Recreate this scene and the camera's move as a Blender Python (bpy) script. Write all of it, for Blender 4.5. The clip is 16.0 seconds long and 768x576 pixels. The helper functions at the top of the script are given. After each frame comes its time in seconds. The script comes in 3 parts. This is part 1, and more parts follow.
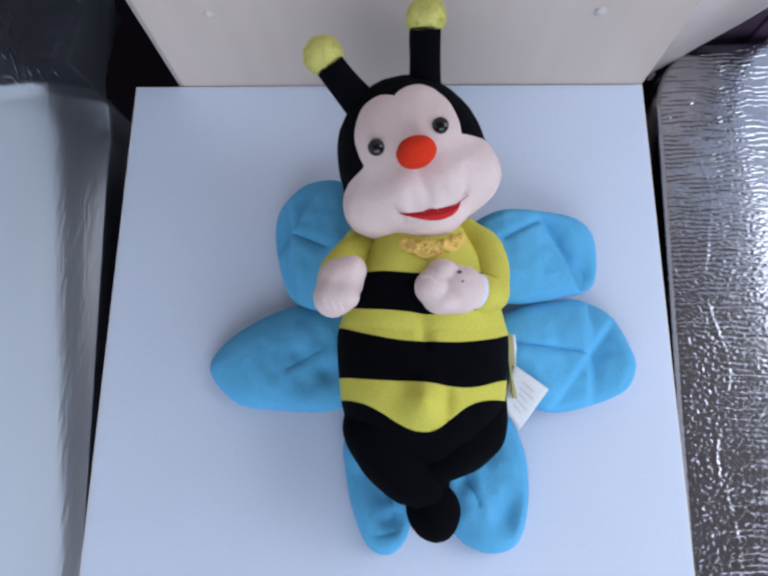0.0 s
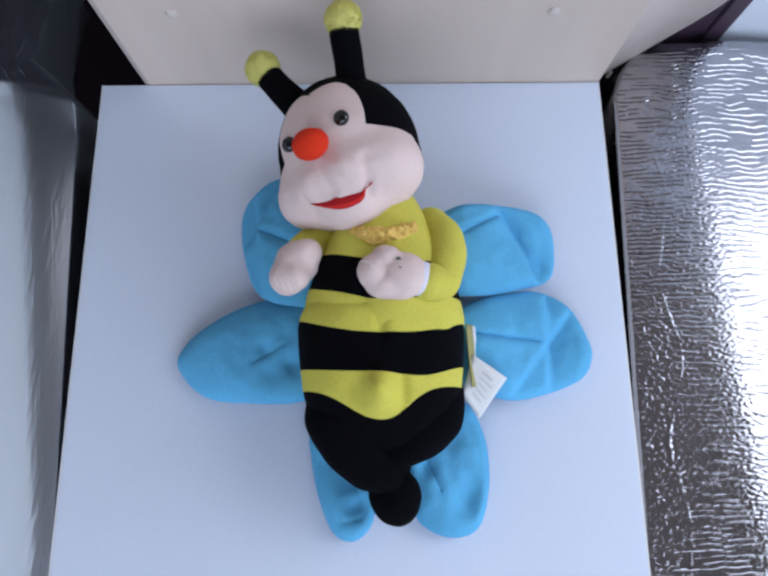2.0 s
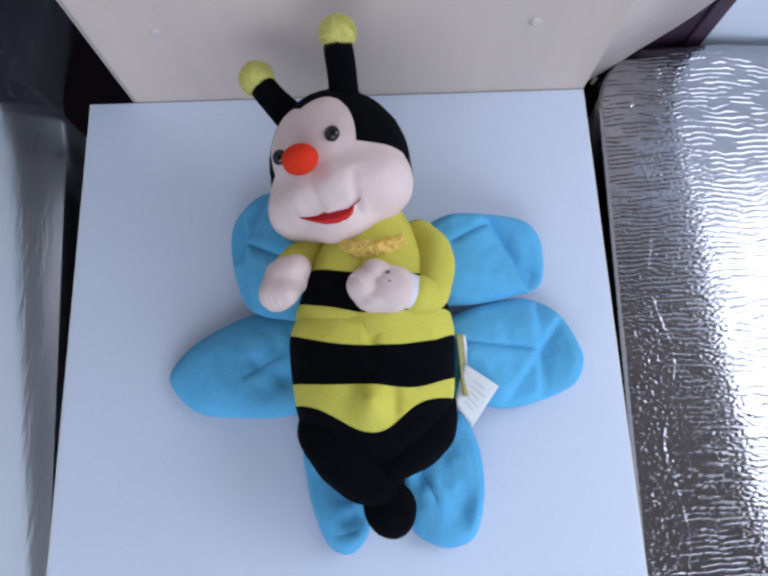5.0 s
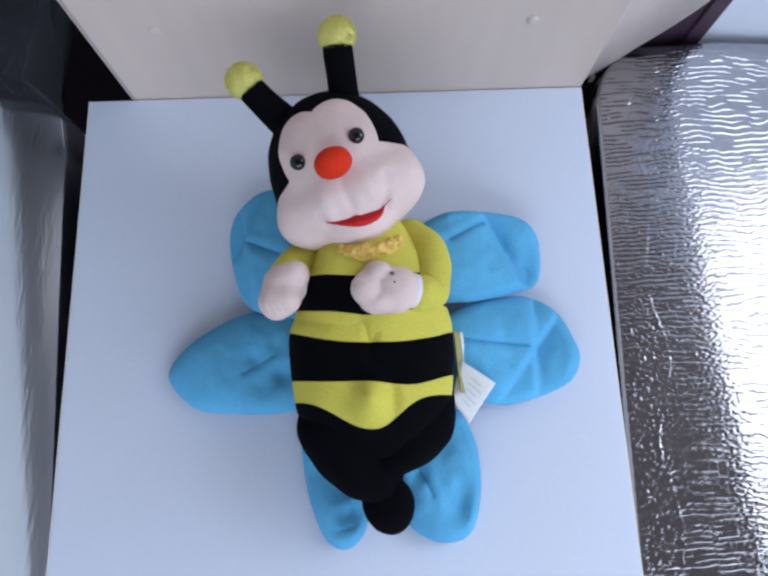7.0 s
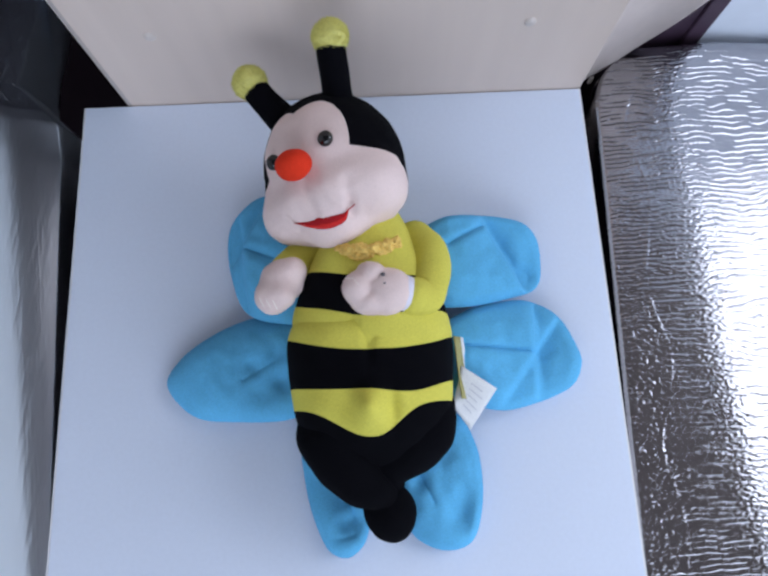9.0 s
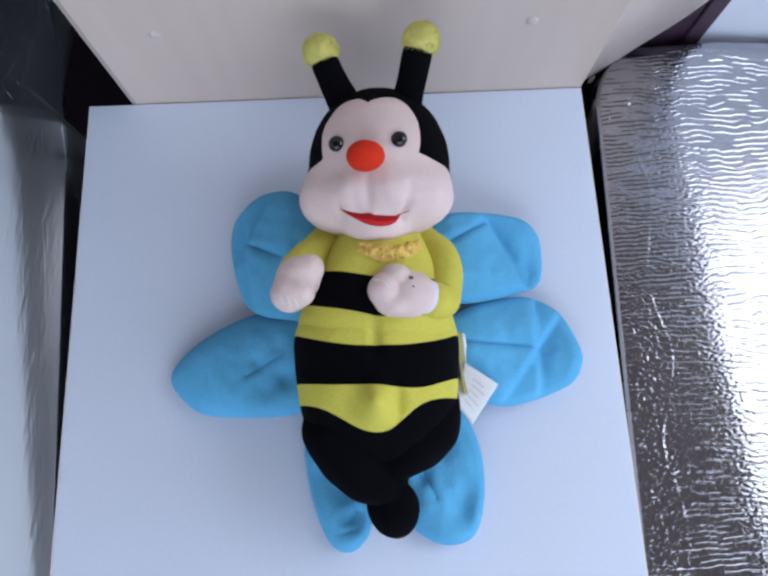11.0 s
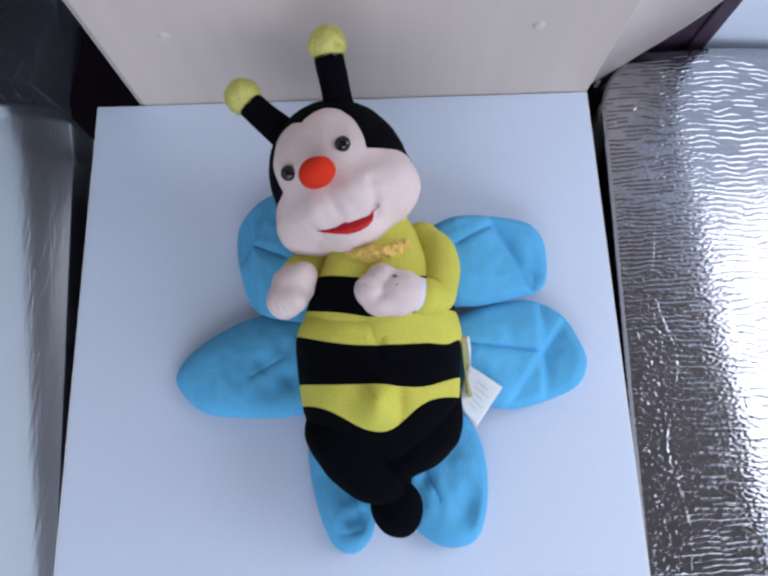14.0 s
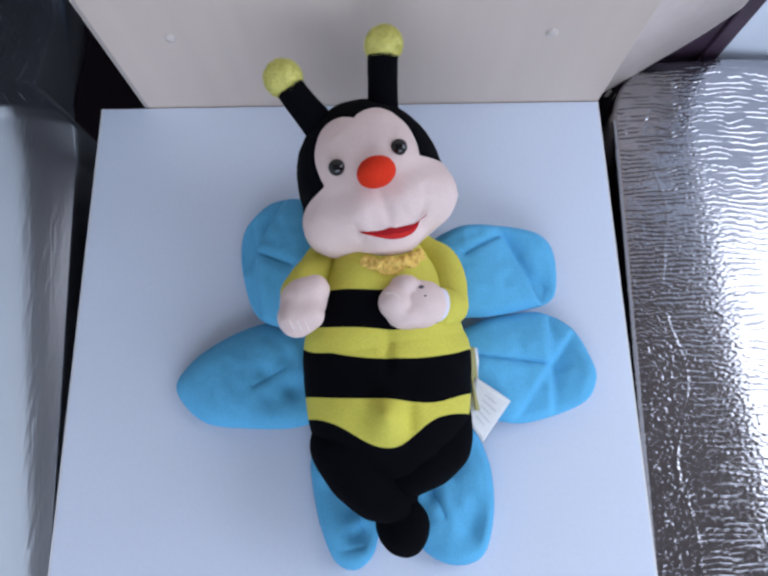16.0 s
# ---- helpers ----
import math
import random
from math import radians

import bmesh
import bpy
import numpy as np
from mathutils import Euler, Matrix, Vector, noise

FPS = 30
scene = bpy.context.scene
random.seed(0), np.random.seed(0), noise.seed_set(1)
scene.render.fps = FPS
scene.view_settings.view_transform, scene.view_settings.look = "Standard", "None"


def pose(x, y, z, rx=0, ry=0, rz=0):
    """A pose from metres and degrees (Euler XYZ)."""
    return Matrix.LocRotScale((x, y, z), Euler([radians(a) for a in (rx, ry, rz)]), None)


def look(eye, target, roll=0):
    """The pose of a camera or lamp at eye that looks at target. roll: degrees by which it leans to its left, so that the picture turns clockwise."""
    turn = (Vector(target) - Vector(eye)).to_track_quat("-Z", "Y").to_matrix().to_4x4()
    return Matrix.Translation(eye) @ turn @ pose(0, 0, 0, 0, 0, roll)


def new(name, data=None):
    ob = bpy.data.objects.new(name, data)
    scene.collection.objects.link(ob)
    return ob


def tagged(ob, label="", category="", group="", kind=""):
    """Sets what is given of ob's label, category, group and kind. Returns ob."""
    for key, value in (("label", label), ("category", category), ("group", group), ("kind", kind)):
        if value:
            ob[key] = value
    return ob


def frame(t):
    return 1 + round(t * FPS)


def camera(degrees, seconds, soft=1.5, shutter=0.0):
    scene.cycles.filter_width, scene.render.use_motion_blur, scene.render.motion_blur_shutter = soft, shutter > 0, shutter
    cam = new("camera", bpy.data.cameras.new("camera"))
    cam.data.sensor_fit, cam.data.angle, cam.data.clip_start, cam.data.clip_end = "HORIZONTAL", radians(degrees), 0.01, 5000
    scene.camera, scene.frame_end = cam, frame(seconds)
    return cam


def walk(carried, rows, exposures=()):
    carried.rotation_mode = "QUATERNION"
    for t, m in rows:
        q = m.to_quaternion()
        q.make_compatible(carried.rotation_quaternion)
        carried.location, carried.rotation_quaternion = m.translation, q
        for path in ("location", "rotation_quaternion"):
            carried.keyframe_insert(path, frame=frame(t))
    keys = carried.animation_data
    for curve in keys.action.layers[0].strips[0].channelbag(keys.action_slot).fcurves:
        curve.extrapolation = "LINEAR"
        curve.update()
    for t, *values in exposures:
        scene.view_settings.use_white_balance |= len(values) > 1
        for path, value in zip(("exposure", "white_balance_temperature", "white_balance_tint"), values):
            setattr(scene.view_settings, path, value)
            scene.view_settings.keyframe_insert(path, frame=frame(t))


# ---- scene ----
cam = camera(66.4, 16.0, soft=2.6)
PATH = [
    (0, (0.008, -0.298, 0.468), (-0.032, 0.167, -1.477), -4.7),
    (0.5, (0.014, -0.303, 0.483), (-0.009, 0.19, -1.455), -3.0),
    (1, (0.018, -0.305, 0.483), (0.051, 0.181, -1.457), 3.6),
    (1.5, (0.021, -0.306, 0.474), (0.059, 0.168, -1.469), 4.3),
    (2, (0.024, -0.303, 0.478), (0.039, 0.152, -1.47), 1.3),
    (2.5, (0.023, -0.302, 0.481), (0.034, 0.166, -1.463), 0.4),
    (3, (0.024, -0.301, 0.482), (0.033, 0.17, -1.462), 0.1),
    (3.5, (0.022, -0.3, 0.481), (0.044, 0.173, -1.462), 1.0),
    (4, (0.025, -0.3, 0.479), (0.049, 0.178, -1.463), 0.7),
    (6.5, (0.033, -0.301, 0.483), (0.047, 0.169, -1.461), -0.2),
    (7, (0.032, -0.3, 0.483), (0.054, 0.165, -1.463), 0.7),
    (7.5, (0.029, -0.301, 0.48), (0.062, 0.175, -1.462), 1.6),
    (8, (0.029, -0.299, 0.481), (0.066, 0.173, -1.463), 1.7),
    (8.5, (0.03, -0.298, 0.48), (0.063, 0.176, -1.463), 1.4),
    (9, (0.033, -0.296, 0.48), (0.054, 0.173, -1.464), -0.0),
    (11.5, (0.031, -0.301, 0.484), (0.05, 0.177, -1.458), -0.1),
    (12, (0.032, -0.3, 0.485), (0.045, 0.182, -1.456), -0.4),
    (12.5, (0.031, -0.298, 0.484), (0.046, 0.183, -1.457), -0.3),
    (13, (0.031, -0.299, 0.483), (0.042, 0.182, -1.458), -0.8),
    (13.5, (0.031, -0.299, 0.483), (0.04, 0.182, -1.458), -1.0),
    (14, (0.029, -0.301, 0.484), (0.041, 0.181, -1.457), -0.5),
    (14.5, (0.028, -0.305, 0.483), (0.037, 0.188, -1.456), -0.9),
    (15, (0.026, -0.302, 0.482), (0.038, 0.181, -1.459), -0.0),
    (15.5, (0.023, -0.301, 0.482), (0.041, 0.184, -1.458), 0.8),
    (16, (0.024, -0.297, 0.475), (0.037, 0.209, -1.46), 0.4),
]
walk(cam, [(t, look(eye, target, roll)) for t, eye, target, roll in PATH])

# ---- light and exposure ----
world = bpy.data.worlds.new("world")
scene.world = world
world.use_nodes = True
wn = world.node_tree.nodes
sky = wn.new("ShaderNodeTexSky")
sky.sky_type, sky.sun_disc = "NISHITA", False
sky.sun_elevation, sky.sun_rotation = radians(35), radians(60)
wn["Background"].inputs[1].default_value = 0.12
world.node_tree.links.new(sky.outputs[0], wn["Background"].inputs[0])
EAST_LIGHT, SOUTH_LIGHT = 25.0, 26.5
scene.view_settings.exposure = 0.0


def area_lamp(name, m, sx, sy, watts, colour):
    lamp = bpy.data.lights.new(name, "AREA")
    lamp.shape, lamp.size, lamp.size_y, lamp.energy, lamp.color = "RECTANGLE", sx, sy, watts, colour
    ob = new(name, lamp)
    ob.matrix_world = m
    return ob


area_lamp("east_window_light", look((1.46, 0.15, 0.98), (0.0, 0.0, 0.35)), 1.45, 1.3, EAST_LIGHT, (0.76, 0.84, 1.0))
# Added fill from behind the camera; no window is known on this side.
area_lamp("south_fill_light", look((0.25, -1.86, 1.0), (0.0, -0.1, 0.4)), 2.2, 1.2, SOUTH_LIGHT, (0.74, 0.83, 1.0))


# ---- materials ----
def material(name, colour, rough=0.6, metal=0.0, grain=0.0, scale=400.0, bump=0.0, bump_scale=600.0, stain=0.0,
             stain_scale=12.0, sheen=0.0, spec=0.5, stretch=(1, 1, 1)):
    """A surface with fine grain, broad stains and fine relief."""
    m = bpy.data.materials.new(name)
    m.use_nodes = True
    nt = m.node_tree
    b = nt.nodes["Principled BSDF"]
    b.inputs["Roughness"].default_value = rough
    b.inputs["Metallic"].default_value = metal
    b.inputs["Specular IOR Level"].default_value = spec
    if sheen:
        b.inputs["Sheen Weight"].default_value = sheen
        b.inputs["Sheen Roughness"].default_value = 0.5
        b.inputs["Sheen Tint"].default_value = (*[min(1, c * 1.3 + 0.05) for c in colour], 1)
    co = nt.nodes.new("ShaderNodeTexCoord")
    mp = nt.nodes.new("ShaderNodeMapping")
    mp.inputs["Scale"].default_value = stretch
    nt.links.new(co.outputs["Object"], mp.inputs[0])

    def tex(s, detail=4.0):
        n = nt.nodes.new("ShaderNodeTexNoise")
        n.inputs["Scale"].default_value, n.inputs["Detail"].default_value = s, detail
        nt.links.new(mp.outputs[0], n.inputs["Vector"])
        return n.outputs["Fac"]

    def shade(col, fac, amount):
        mix = nt.nodes.new("ShaderNodeMix")
        mix.data_type, mix.blend_type = "RGBA", "MULTIPLY"
        ramp = nt.nodes.new("ShaderNodeMapRange")
        ramp.inputs[1].default_value, ramp.inputs[2].default_value = 0.3, 0.7
        ramp.inputs[3].default_value, ramp.inputs[4].default_value = 1 - amount, 1 + amount * 0.4
        nt.links.new(fac, ramp.inputs[0])
        mix.inputs[0].default_value = 1.0
        nt.links.new(col, mix.inputs[6])
        nt.links.new(ramp.outputs[0], mix.inputs[7])
        return mix.outputs[2]

    rgb = nt.nodes.new("ShaderNodeRGB")
    rgb.outputs[0].default_value = (*colour, 1)
    out = rgb.outputs[0]
    if grain:
        out = shade(out, tex(scale), grain)
    if stain:
        out = shade(out, tex(stain_scale, 3), stain)
    nt.links.new(out, b.inputs["Base Color"])
    if bump:
        bn = nt.nodes.new("ShaderNodeBump")
        bn.inputs["Strength"].default_value, bn.inputs["Distance"].default_value = bump, 0.001
        nt.links.new(tex(bump_scale, 5), bn.inputs["Height"])
        nt.links.new(bn.outputs[0], b.inputs["Normal"])
    return m


YELLOW = material("yellow plush", (0.67, 0.61, 0.10), 0.9, grain=0.12, scale=900, bump=0.5, bump_scale=1500, stain=0.08, stain_scale=30, sheen=0.15, spec=0.2)
BLACK = material("black plush", (0.0026, 0.0026, 0.0042), 0.95, grain=0.3, scale=900, bump=0.5, bump_scale=1500, sheen=0.11, spec=0.05)
PINK = material("pink plush", (0.765, 0.61, 0.58), 0.9, grain=0.06, scale=900, bump=0.4, bump_scale=1500, stain=0.05, stain_scale=30, sheen=0.15, spec=0.2)
BLUE = material("blue plush", (0.115, 0.455, 0.755), 0.85, grain=0.12, scale=700, bump=0.4, bump_scale=1200, stain=0.12, stain_scale=22, sheen=0.2, spec=0.25)
RED = material("red felt", (0.68, 0.034, 0.010), 0.85, grain=0.1, scale=900, bump=0.4, bump_scale=1500, spec=0.2)
MOUTH = material("mouth felt", (0.36, 0.010, 0.014), 0.85, grain=0.2, scale=900, bump=0.3, spec=0.2)
TONGUE = material("tongue felt", (0.60, 0.024, 0.022), 0.85, grain=0.1, scale=900, bump=0.3, spec=0.2)
OLIVE = material("olive ribbon", (0.36, 0.33, 0.13), 0.8, grain=0.1, scale=600, bump=0.3)
GOLD = material("curly golden fleece", (0.86, 0.60, 0.17), 0.95, grain=0.2, scale=500, bump=0.4, bump_scale=800, spec=0.1)
GREEN = material("lime fleece", (0.70, 0.66, 0.22), 0.95, grain=0.10, scale=420, bump=0.3, bump_scale=700, spec=0.1)
EYE = material("black plastic", (0.006, 0.006, 0.007), 0.12)
LABEL = material("white satin ribbon", (0.72, 0.73, 0.74), 0.5, grain=0.08, scale=800, bump=0.2)
INK = material("grey print", (0.55, 0.56, 0.60), 0.7)
DARKINK = material("dark smudge", (0.12, 0.11, 0.12), 0.9)
CUFF = material("white cuff cloth", (0.72, 0.70, 0.80), 0.8, grain=0.08, scale=900, bump=0.3)
THREAD = material("pale thread", (0.85, 0.78, 0.72), 0.6)
WHITE = material("white laminate", (0.69, 0.76, 0.895), 0.32, grain=0.02, scale=300, stain=0.03, stain_scale=5, bump=0.02, bump_scale=300)
EDGE = material("white edge band", (0.78, 0.78, 0.80), 0.4)
MAPLE = material("pale maple laminate", (0.64, 0.53, 0.465), 0.5, grain=0.04, scale=45, stain=0.03, stain_scale=14, bump=0.05, bump_scale=200, stretch=(1, 1, 0.06))
MAPLE_EDGE = material("maple edge band", (0.42, 0.36, 0.33), 0.5, grain=0.05, scale=100)
CAP = material("cream plastic cap", (0.60, 0.53, 0.49), 0.45)
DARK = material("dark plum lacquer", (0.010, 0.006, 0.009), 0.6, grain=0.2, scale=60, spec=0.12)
PLUM = material("dark plum trim", (0.060, 0.034, 0.058), 0.5, grain=0.2, scale=60)
PALE = material("pale blue white board", (0.76, 0.82, 0.92), 0.5, grain=0.04, scale=40, stain=0.08, stain_scale=8)
BEIGE = material("beige vinyl", (0.68, 0.585, 0.54), 0.55, grain=0.05, scale=80, stain=0.06, stain_scale=9)
PAINT = material("white wall paint", (0.80, 0.80, 0.80), 0.8, grain=0.03, scale=90, stain=0.03, stain_scale=2, bump=0.1, bump_scale=200)
# Unseen ceiling, coloured dark so the foil pad's edge mirrors a brown tone.
CEILING = material("ceiling darkened for the foil", (0.19, 0.16, 0.15), 0.8, grain=0.04, scale=90, stain=0.05, stain_scale=2)
CARPET = material("dark floor", (0.03, 0.025, 0.026), 0.8, grain=0.3, scale=60)
FOIL = material("bubble foil", (0.42, 0.41, 0.43), 0.15, 1.0, grain=0.08, scale=160, bump=0.25, bump_scale=620, stretch=(0.45, 1, 1))
MYLAR = material("smooth foil film", (0.80, 0.88, 0.99), 0.34, 1.0, stain=0.05, stain_scale=10, bump=0.07, bump_scale=240, stretch=(1, 0.14, 1))


# ---- mesh helpers ----
def smooth(bm):
    for f in bm.faces:
        f.smooth = True
    return bm


def part(name, bm, mat, parent=None, label="", origin=(0, 0, 0)):
    """Links a bmesh, given in world coordinates, as one mesh object whose origin stands at origin."""
    mesh = bpy.data.meshes.new(name)
    bmesh.ops.translate(bm, verts=bm.verts, vec=-Vector(origin))
    bm.to_mesh(mesh)
    bm.free()
    mesh.materials.append(mat)
    ob = new(name, mesh)
    base = Vector((0, 0, 0))
    if parent is not None:
        ob.parent = parent
        p = parent
        while p is not None:
            base = base + Vector(p.location)
            p = p.parent
    ob.location = Vector(origin) - base
    if label:
        ob["label"] = label
    return ob


def box(x0, x1, y0, y1, z0, z1, bevel=0.0):
    bm = bmesh.new()
    bmesh.ops.create_cube(bm, size=1, matrix=Matrix.Translation(((x0 + x1) / 2, (y0 + y1) / 2, (z0 + z1) / 2)) @ Matrix.Diagonal((x1 - x0, y1 - y0, z1 - z0, 1)))
    if bevel:
        bmesh.ops.bevel(bm, geom=bm.edges[:], offset=bevel, segments=3, profile=0.5, affect="EDGES")
    return bm


def grid_mesh(points, closed_u=True, caps=False):
    """A bmesh from rows of points; closed_u joins the ends of each row, caps closes the first and last row."""
    bm = bmesh.new()
    rows = [[bm.verts.new(p) for p in row] for row in points]
    n = len(rows[0])
    for a, b in zip(rows, rows[1:]):
        for i in range(n if closed_u else n - 1):
            j = (i + 1) % n
            bm.faces.new((a[i], a[j], b[j], b[i]))
    if caps:
        bm.faces.new(rows[0][::-1])
        bm.faces.new(rows[-1])
    bmesh.ops.recalc_face_normals(bm, faces=bm.faces)
    return smooth(bm)


def spline(points, n):
    """Catmull-Rom curve through points (tuples of any length), n samples."""
    p = np.array(points, float)
    p = np.vstack([2 * p[0] - p[1], p, 2 * p[-1] - p[-2]])
    out = []
    for s in np.linspace(0, len(p) - 3 - 1e-9, n):
        i = int(s)
        t = s - i
        a, b, c, d = p[i:i + 4]
        out.append(0.5 * (2 * b + (c - a) * t + (2 * a - 5 * b + 4 * c - d) * t * t + (3 * b - a - 3 * c + d) * t ** 3))
    return np.array(out)


def tube(stations, sides=28, n=36, lumps=0.0, seed=0, flat=1.0):
    """A stuffed tube through stations (x, y, z, radius) with round ends."""
    s = spline(stations, n)
    c, r = s[:, :3], s[:, 3]
    rows = []
    tang = np.gradient(c, axis=0)
    tang /= np.linalg.norm(tang, axis=1)[:, None]
    ends = []
    for k in np.linspace(-1, 0, 7)[:-1]:
        ends.append((c[0] + tang[0] * r[0] * k, max(1e-5, r[0] * math.sqrt(1 - k * k)), tang[0]))
    mid = [(c[i], r[i], tang[i]) for i in range(n)]
    tail = []
    for k in np.linspace(0, 1, 7)[1:]:
        tail.append((c[-1] + tang[-1] * r[-1] * k, max(1e-5, r[-1] * math.sqrt(1 - k * k)), tang[-1]))
    for p, rad, t in ends + mid + tail:
        u = np.cross(t, (0, 0, 1.0))
        u /= np.linalg.norm(u) + 1e-9
        v = np.cross(u, t)
        row = []
        for a in range(sides):
            w = 2 * math.pi * a / sides
            d = u * math.cos(w) + v * math.sin(w) * flat
            q = p + d * rad
            if lumps:
                q = q + d * lumps * noise.noise(Vector(q * 45) + Vector((seed, 0, 0)))
            row.append(q)
        rows.append(row)
    return grid_mesh(rows, True, True)


def ellipsoid(centre, radii, m=None, seg=28, ring=18):
    bm = bmesh.new()
    mat = Matrix.Translation(centre) @ (m or Matrix()) @ Matrix.Diagonal((*radii, 1))
    bmesh.ops.create_uvsphere(bm, u_segments=seg, v_segments=ring, radius=1, matrix=mat)
    return smooth(bm)


def join(*bms):
    """One bmesh from several."""
    out = bmesh.new()
    for b in bms:
        me = bpy.data.meshes.new("tmp")
        b.to_mesh(me)
        b.free()
        out.from_mesh(me)
        bpy.data.meshes.remove(me)
    return smooth(out)


def blend_distance(p, blobs, k):
    """Smoothly blended distance of points p to ellipsoids (centre, radii)."""
    total = None
    for c, r in blobs:
        q = p - np.array(c)
        r = np.array(r)
        k0 = np.linalg.norm(q / r, axis=1)
        k1 = np.linalg.norm(q / (r * r), axis=1) + 1e-9
        d = k0 * (k0 - 1) / k1
        if total is None:
            total = d
        else:
            h = np.clip(0.5 + 0.5 * (total - d) / k, 0, 1)
            total = total * (1 - h) + d * h - k * h * (1 - h)
    return total


def blob_surface(blobs, k, centre, dirs):
    """Where rays from centre along dirs leave the blended ellipsoids."""
    c = np.array(centre)
    lo, hi = np.zeros(len(dirs)), np.full(len(dirs), 0.2)
    for _ in range(26):
        mid = (lo + hi) / 2
        inside = blend_distance(c + dirs * mid[:, None], blobs, k) < 0
        lo, hi = np.where(inside, mid, lo), np.where(inside, hi, mid)
    return c + dirs * lo[:, None]


def sphere_dirs(uv):
    u, v = uv[:, 0], uv[:, 1]
    return np.stack([np.sin(v) * np.sin(u), np.cos(v), np.sin(v) * np.cos(u)], 1)


def split_surface(place, field, nu, nv, u1, v0, v1):
    """Two bmeshes (field < 0, field >= 0) of the surface place(uv), parted along field = 0; u runs round to u1."""
    uv = np.array([[u1 * i / nu, v0 + (v1 - v0) * j / nv] for j in range(nv + 1) for i in range(nu)])
    step = np.array([u1 / nu, (v1 - v0) / nv])
    f = field(place(uv))
    vid = lambda i, j: j * nu + i % nu
    best = {}
    for j in range(nv + 1):
        for i in range(nu):
            a = vid(i, j)
            for di, dj in ((1, 0), (0, 1), (1, 1), (1, -1)):
                if not 0 <= j + dj <= nv:
                    continue
                b = vid(i + di, j + dj)
                if (f[a] < 0) != (f[b] < 0):
                    t = f[a] / (f[a] - f[b])
                    w, base, sign = (a, t, 1) if t < 0.5 else (b, 1 - t, -1)
                    if w not in best or base < best[w][0]:
                        best[w] = (base, sign * base * np.array([di, dj]) * step)
    for w, (_, d) in best.items():
        if nu <= w < nu * nv:
            uv[w] += d
    pts = place(uv)
    f = field(pts)
    for w in best:
        f[w] = 0.0
    sides = (bmesh.new(), bmesh.new())
    made = ({}, {})
    for j in range(nv):
        for i in range(nu):
            quad = [vid(i, j), vid(i + 1, j), vid(i + 1, j + 1), vid(i, j + 1)]
            fa, fb = f[quad[0]] * f[quad[2]], f[quad[1]] * f[quad[3]]
            tris = [(0, 1, 3), (1, 2, 3)] if fa < 0 else [(0, 1, 2), (0, 2, 3)]
            for tri in tris:
                ids = [quad[k] for k in tri]
                s = 0 if sum(f[k] for k in ids) < 0 else 1
                vs = []
                for k in ids:
                    if k not in made[s]:
                        made[s][k] = sides[s].verts.new(pts[k])
                    vs.append(made[s][k])
                try:
                    sides[s].faces.new(vs)
                except ValueError:
                    pass
    for bm in sides:
        bmesh.ops.remove_doubles(bm, verts=bm.verts, dist=2e-5)
        bmesh.ops.recalc_face_normals(bm, faces=bm.faces)
        smooth(bm)
    return sides


def islands(bm):
    """The separate pieces of a bmesh, the largest first."""
    left, out = set(bm.verts), []
    while left:
        stack, found = [left.pop()], []
        while stack:
            v = stack.pop()
            found.append(v)
            for e in v.link_edges:
                w = e.other_vert(v)
                if w in left:
                    left.remove(w)
                    stack.append(w)
        faces = {f for v in found for f in v.link_faces}
        one, at = bmesh.new(), {}
        for v in found:
            at[v] = one.verts.new(v.co)
        for f in faces:
            one.faces.new([at[v] for v in f.verts])
        if len(faces) > 20:
            out.append(smooth(one))
        else:
            one.free()
    bm.free()
    return sorted(out, key=lambda b: -len(b.verts))


def noise_push(bm, amount, scale, seed=0):
    bm.normal_update()
    for v in bm.verts:
        v.co += v.normal * amount * noise.fractal(v.co * scale + Vector((seed, seed, 0)), 1.0, 2.0, 3)
    return bm


def fibres(bm, count, length, width, seed):
    """Adds short loose fibres that stand out of the surface of bm."""
    r = random.Random(seed)
    bm.normal_update()
    faces = list(bm.faces)
    for _ in range(count):
        f = r.choice(faces)
        c, n = f.calc_center_median(), f.normal.copy()
        side = n.orthogonal()
        side.rotate(Matrix.Rotation(r.uniform(0, 6.283), 3, n))
        lean = Vector((r.uniform(-1, 1), r.uniform(-1, 1), r.uniform(-1, 1))) * 0.55
        tip = c + (n + lean).normalized() * length * r.uniform(0.5, 1.2)
        c = c + side * r.uniform(-0.0008, 0.0008)
        bm.faces.new((bm.verts.new(c - side * width), bm.verts.new(c + side * width), bm.verts.new(tip)))
    return bm


# ---- room ----
def structure(name, bm, mat, label, category):
    return tagged(part(name, bm, mat), label, category, kind="structure")


X0, X1, Y0, Y1, ZF, ZC = -1.3, 1.5, -1.9, 1.3, -0.75, 1.75
structure("floor", box(X0 - 0.1, X1 + 0.1, Y0 - 0.1, Y1 + 0.1, ZF - 0.1, ZF), CARPET, "dark floor of the room", "floor")
structure("ceiling", box(X0 - 0.1, X1 + 0.1, Y0 - 0.1, Y1 + 0.1, ZC, ZC + 0.1), CEILING, "unseen ceiling, darkened for the foil's reflection", "ceiling")
structure("wall_west", box(X0 - 0.1, X0, Y0, Y1, ZF, ZC), PAINT, "plain white painted wall", "wall")
structure("wall_north", box(X0, X1, Y1, Y1 + 0.1, ZF, ZC), PAINT, "plain white painted wall", "wall")
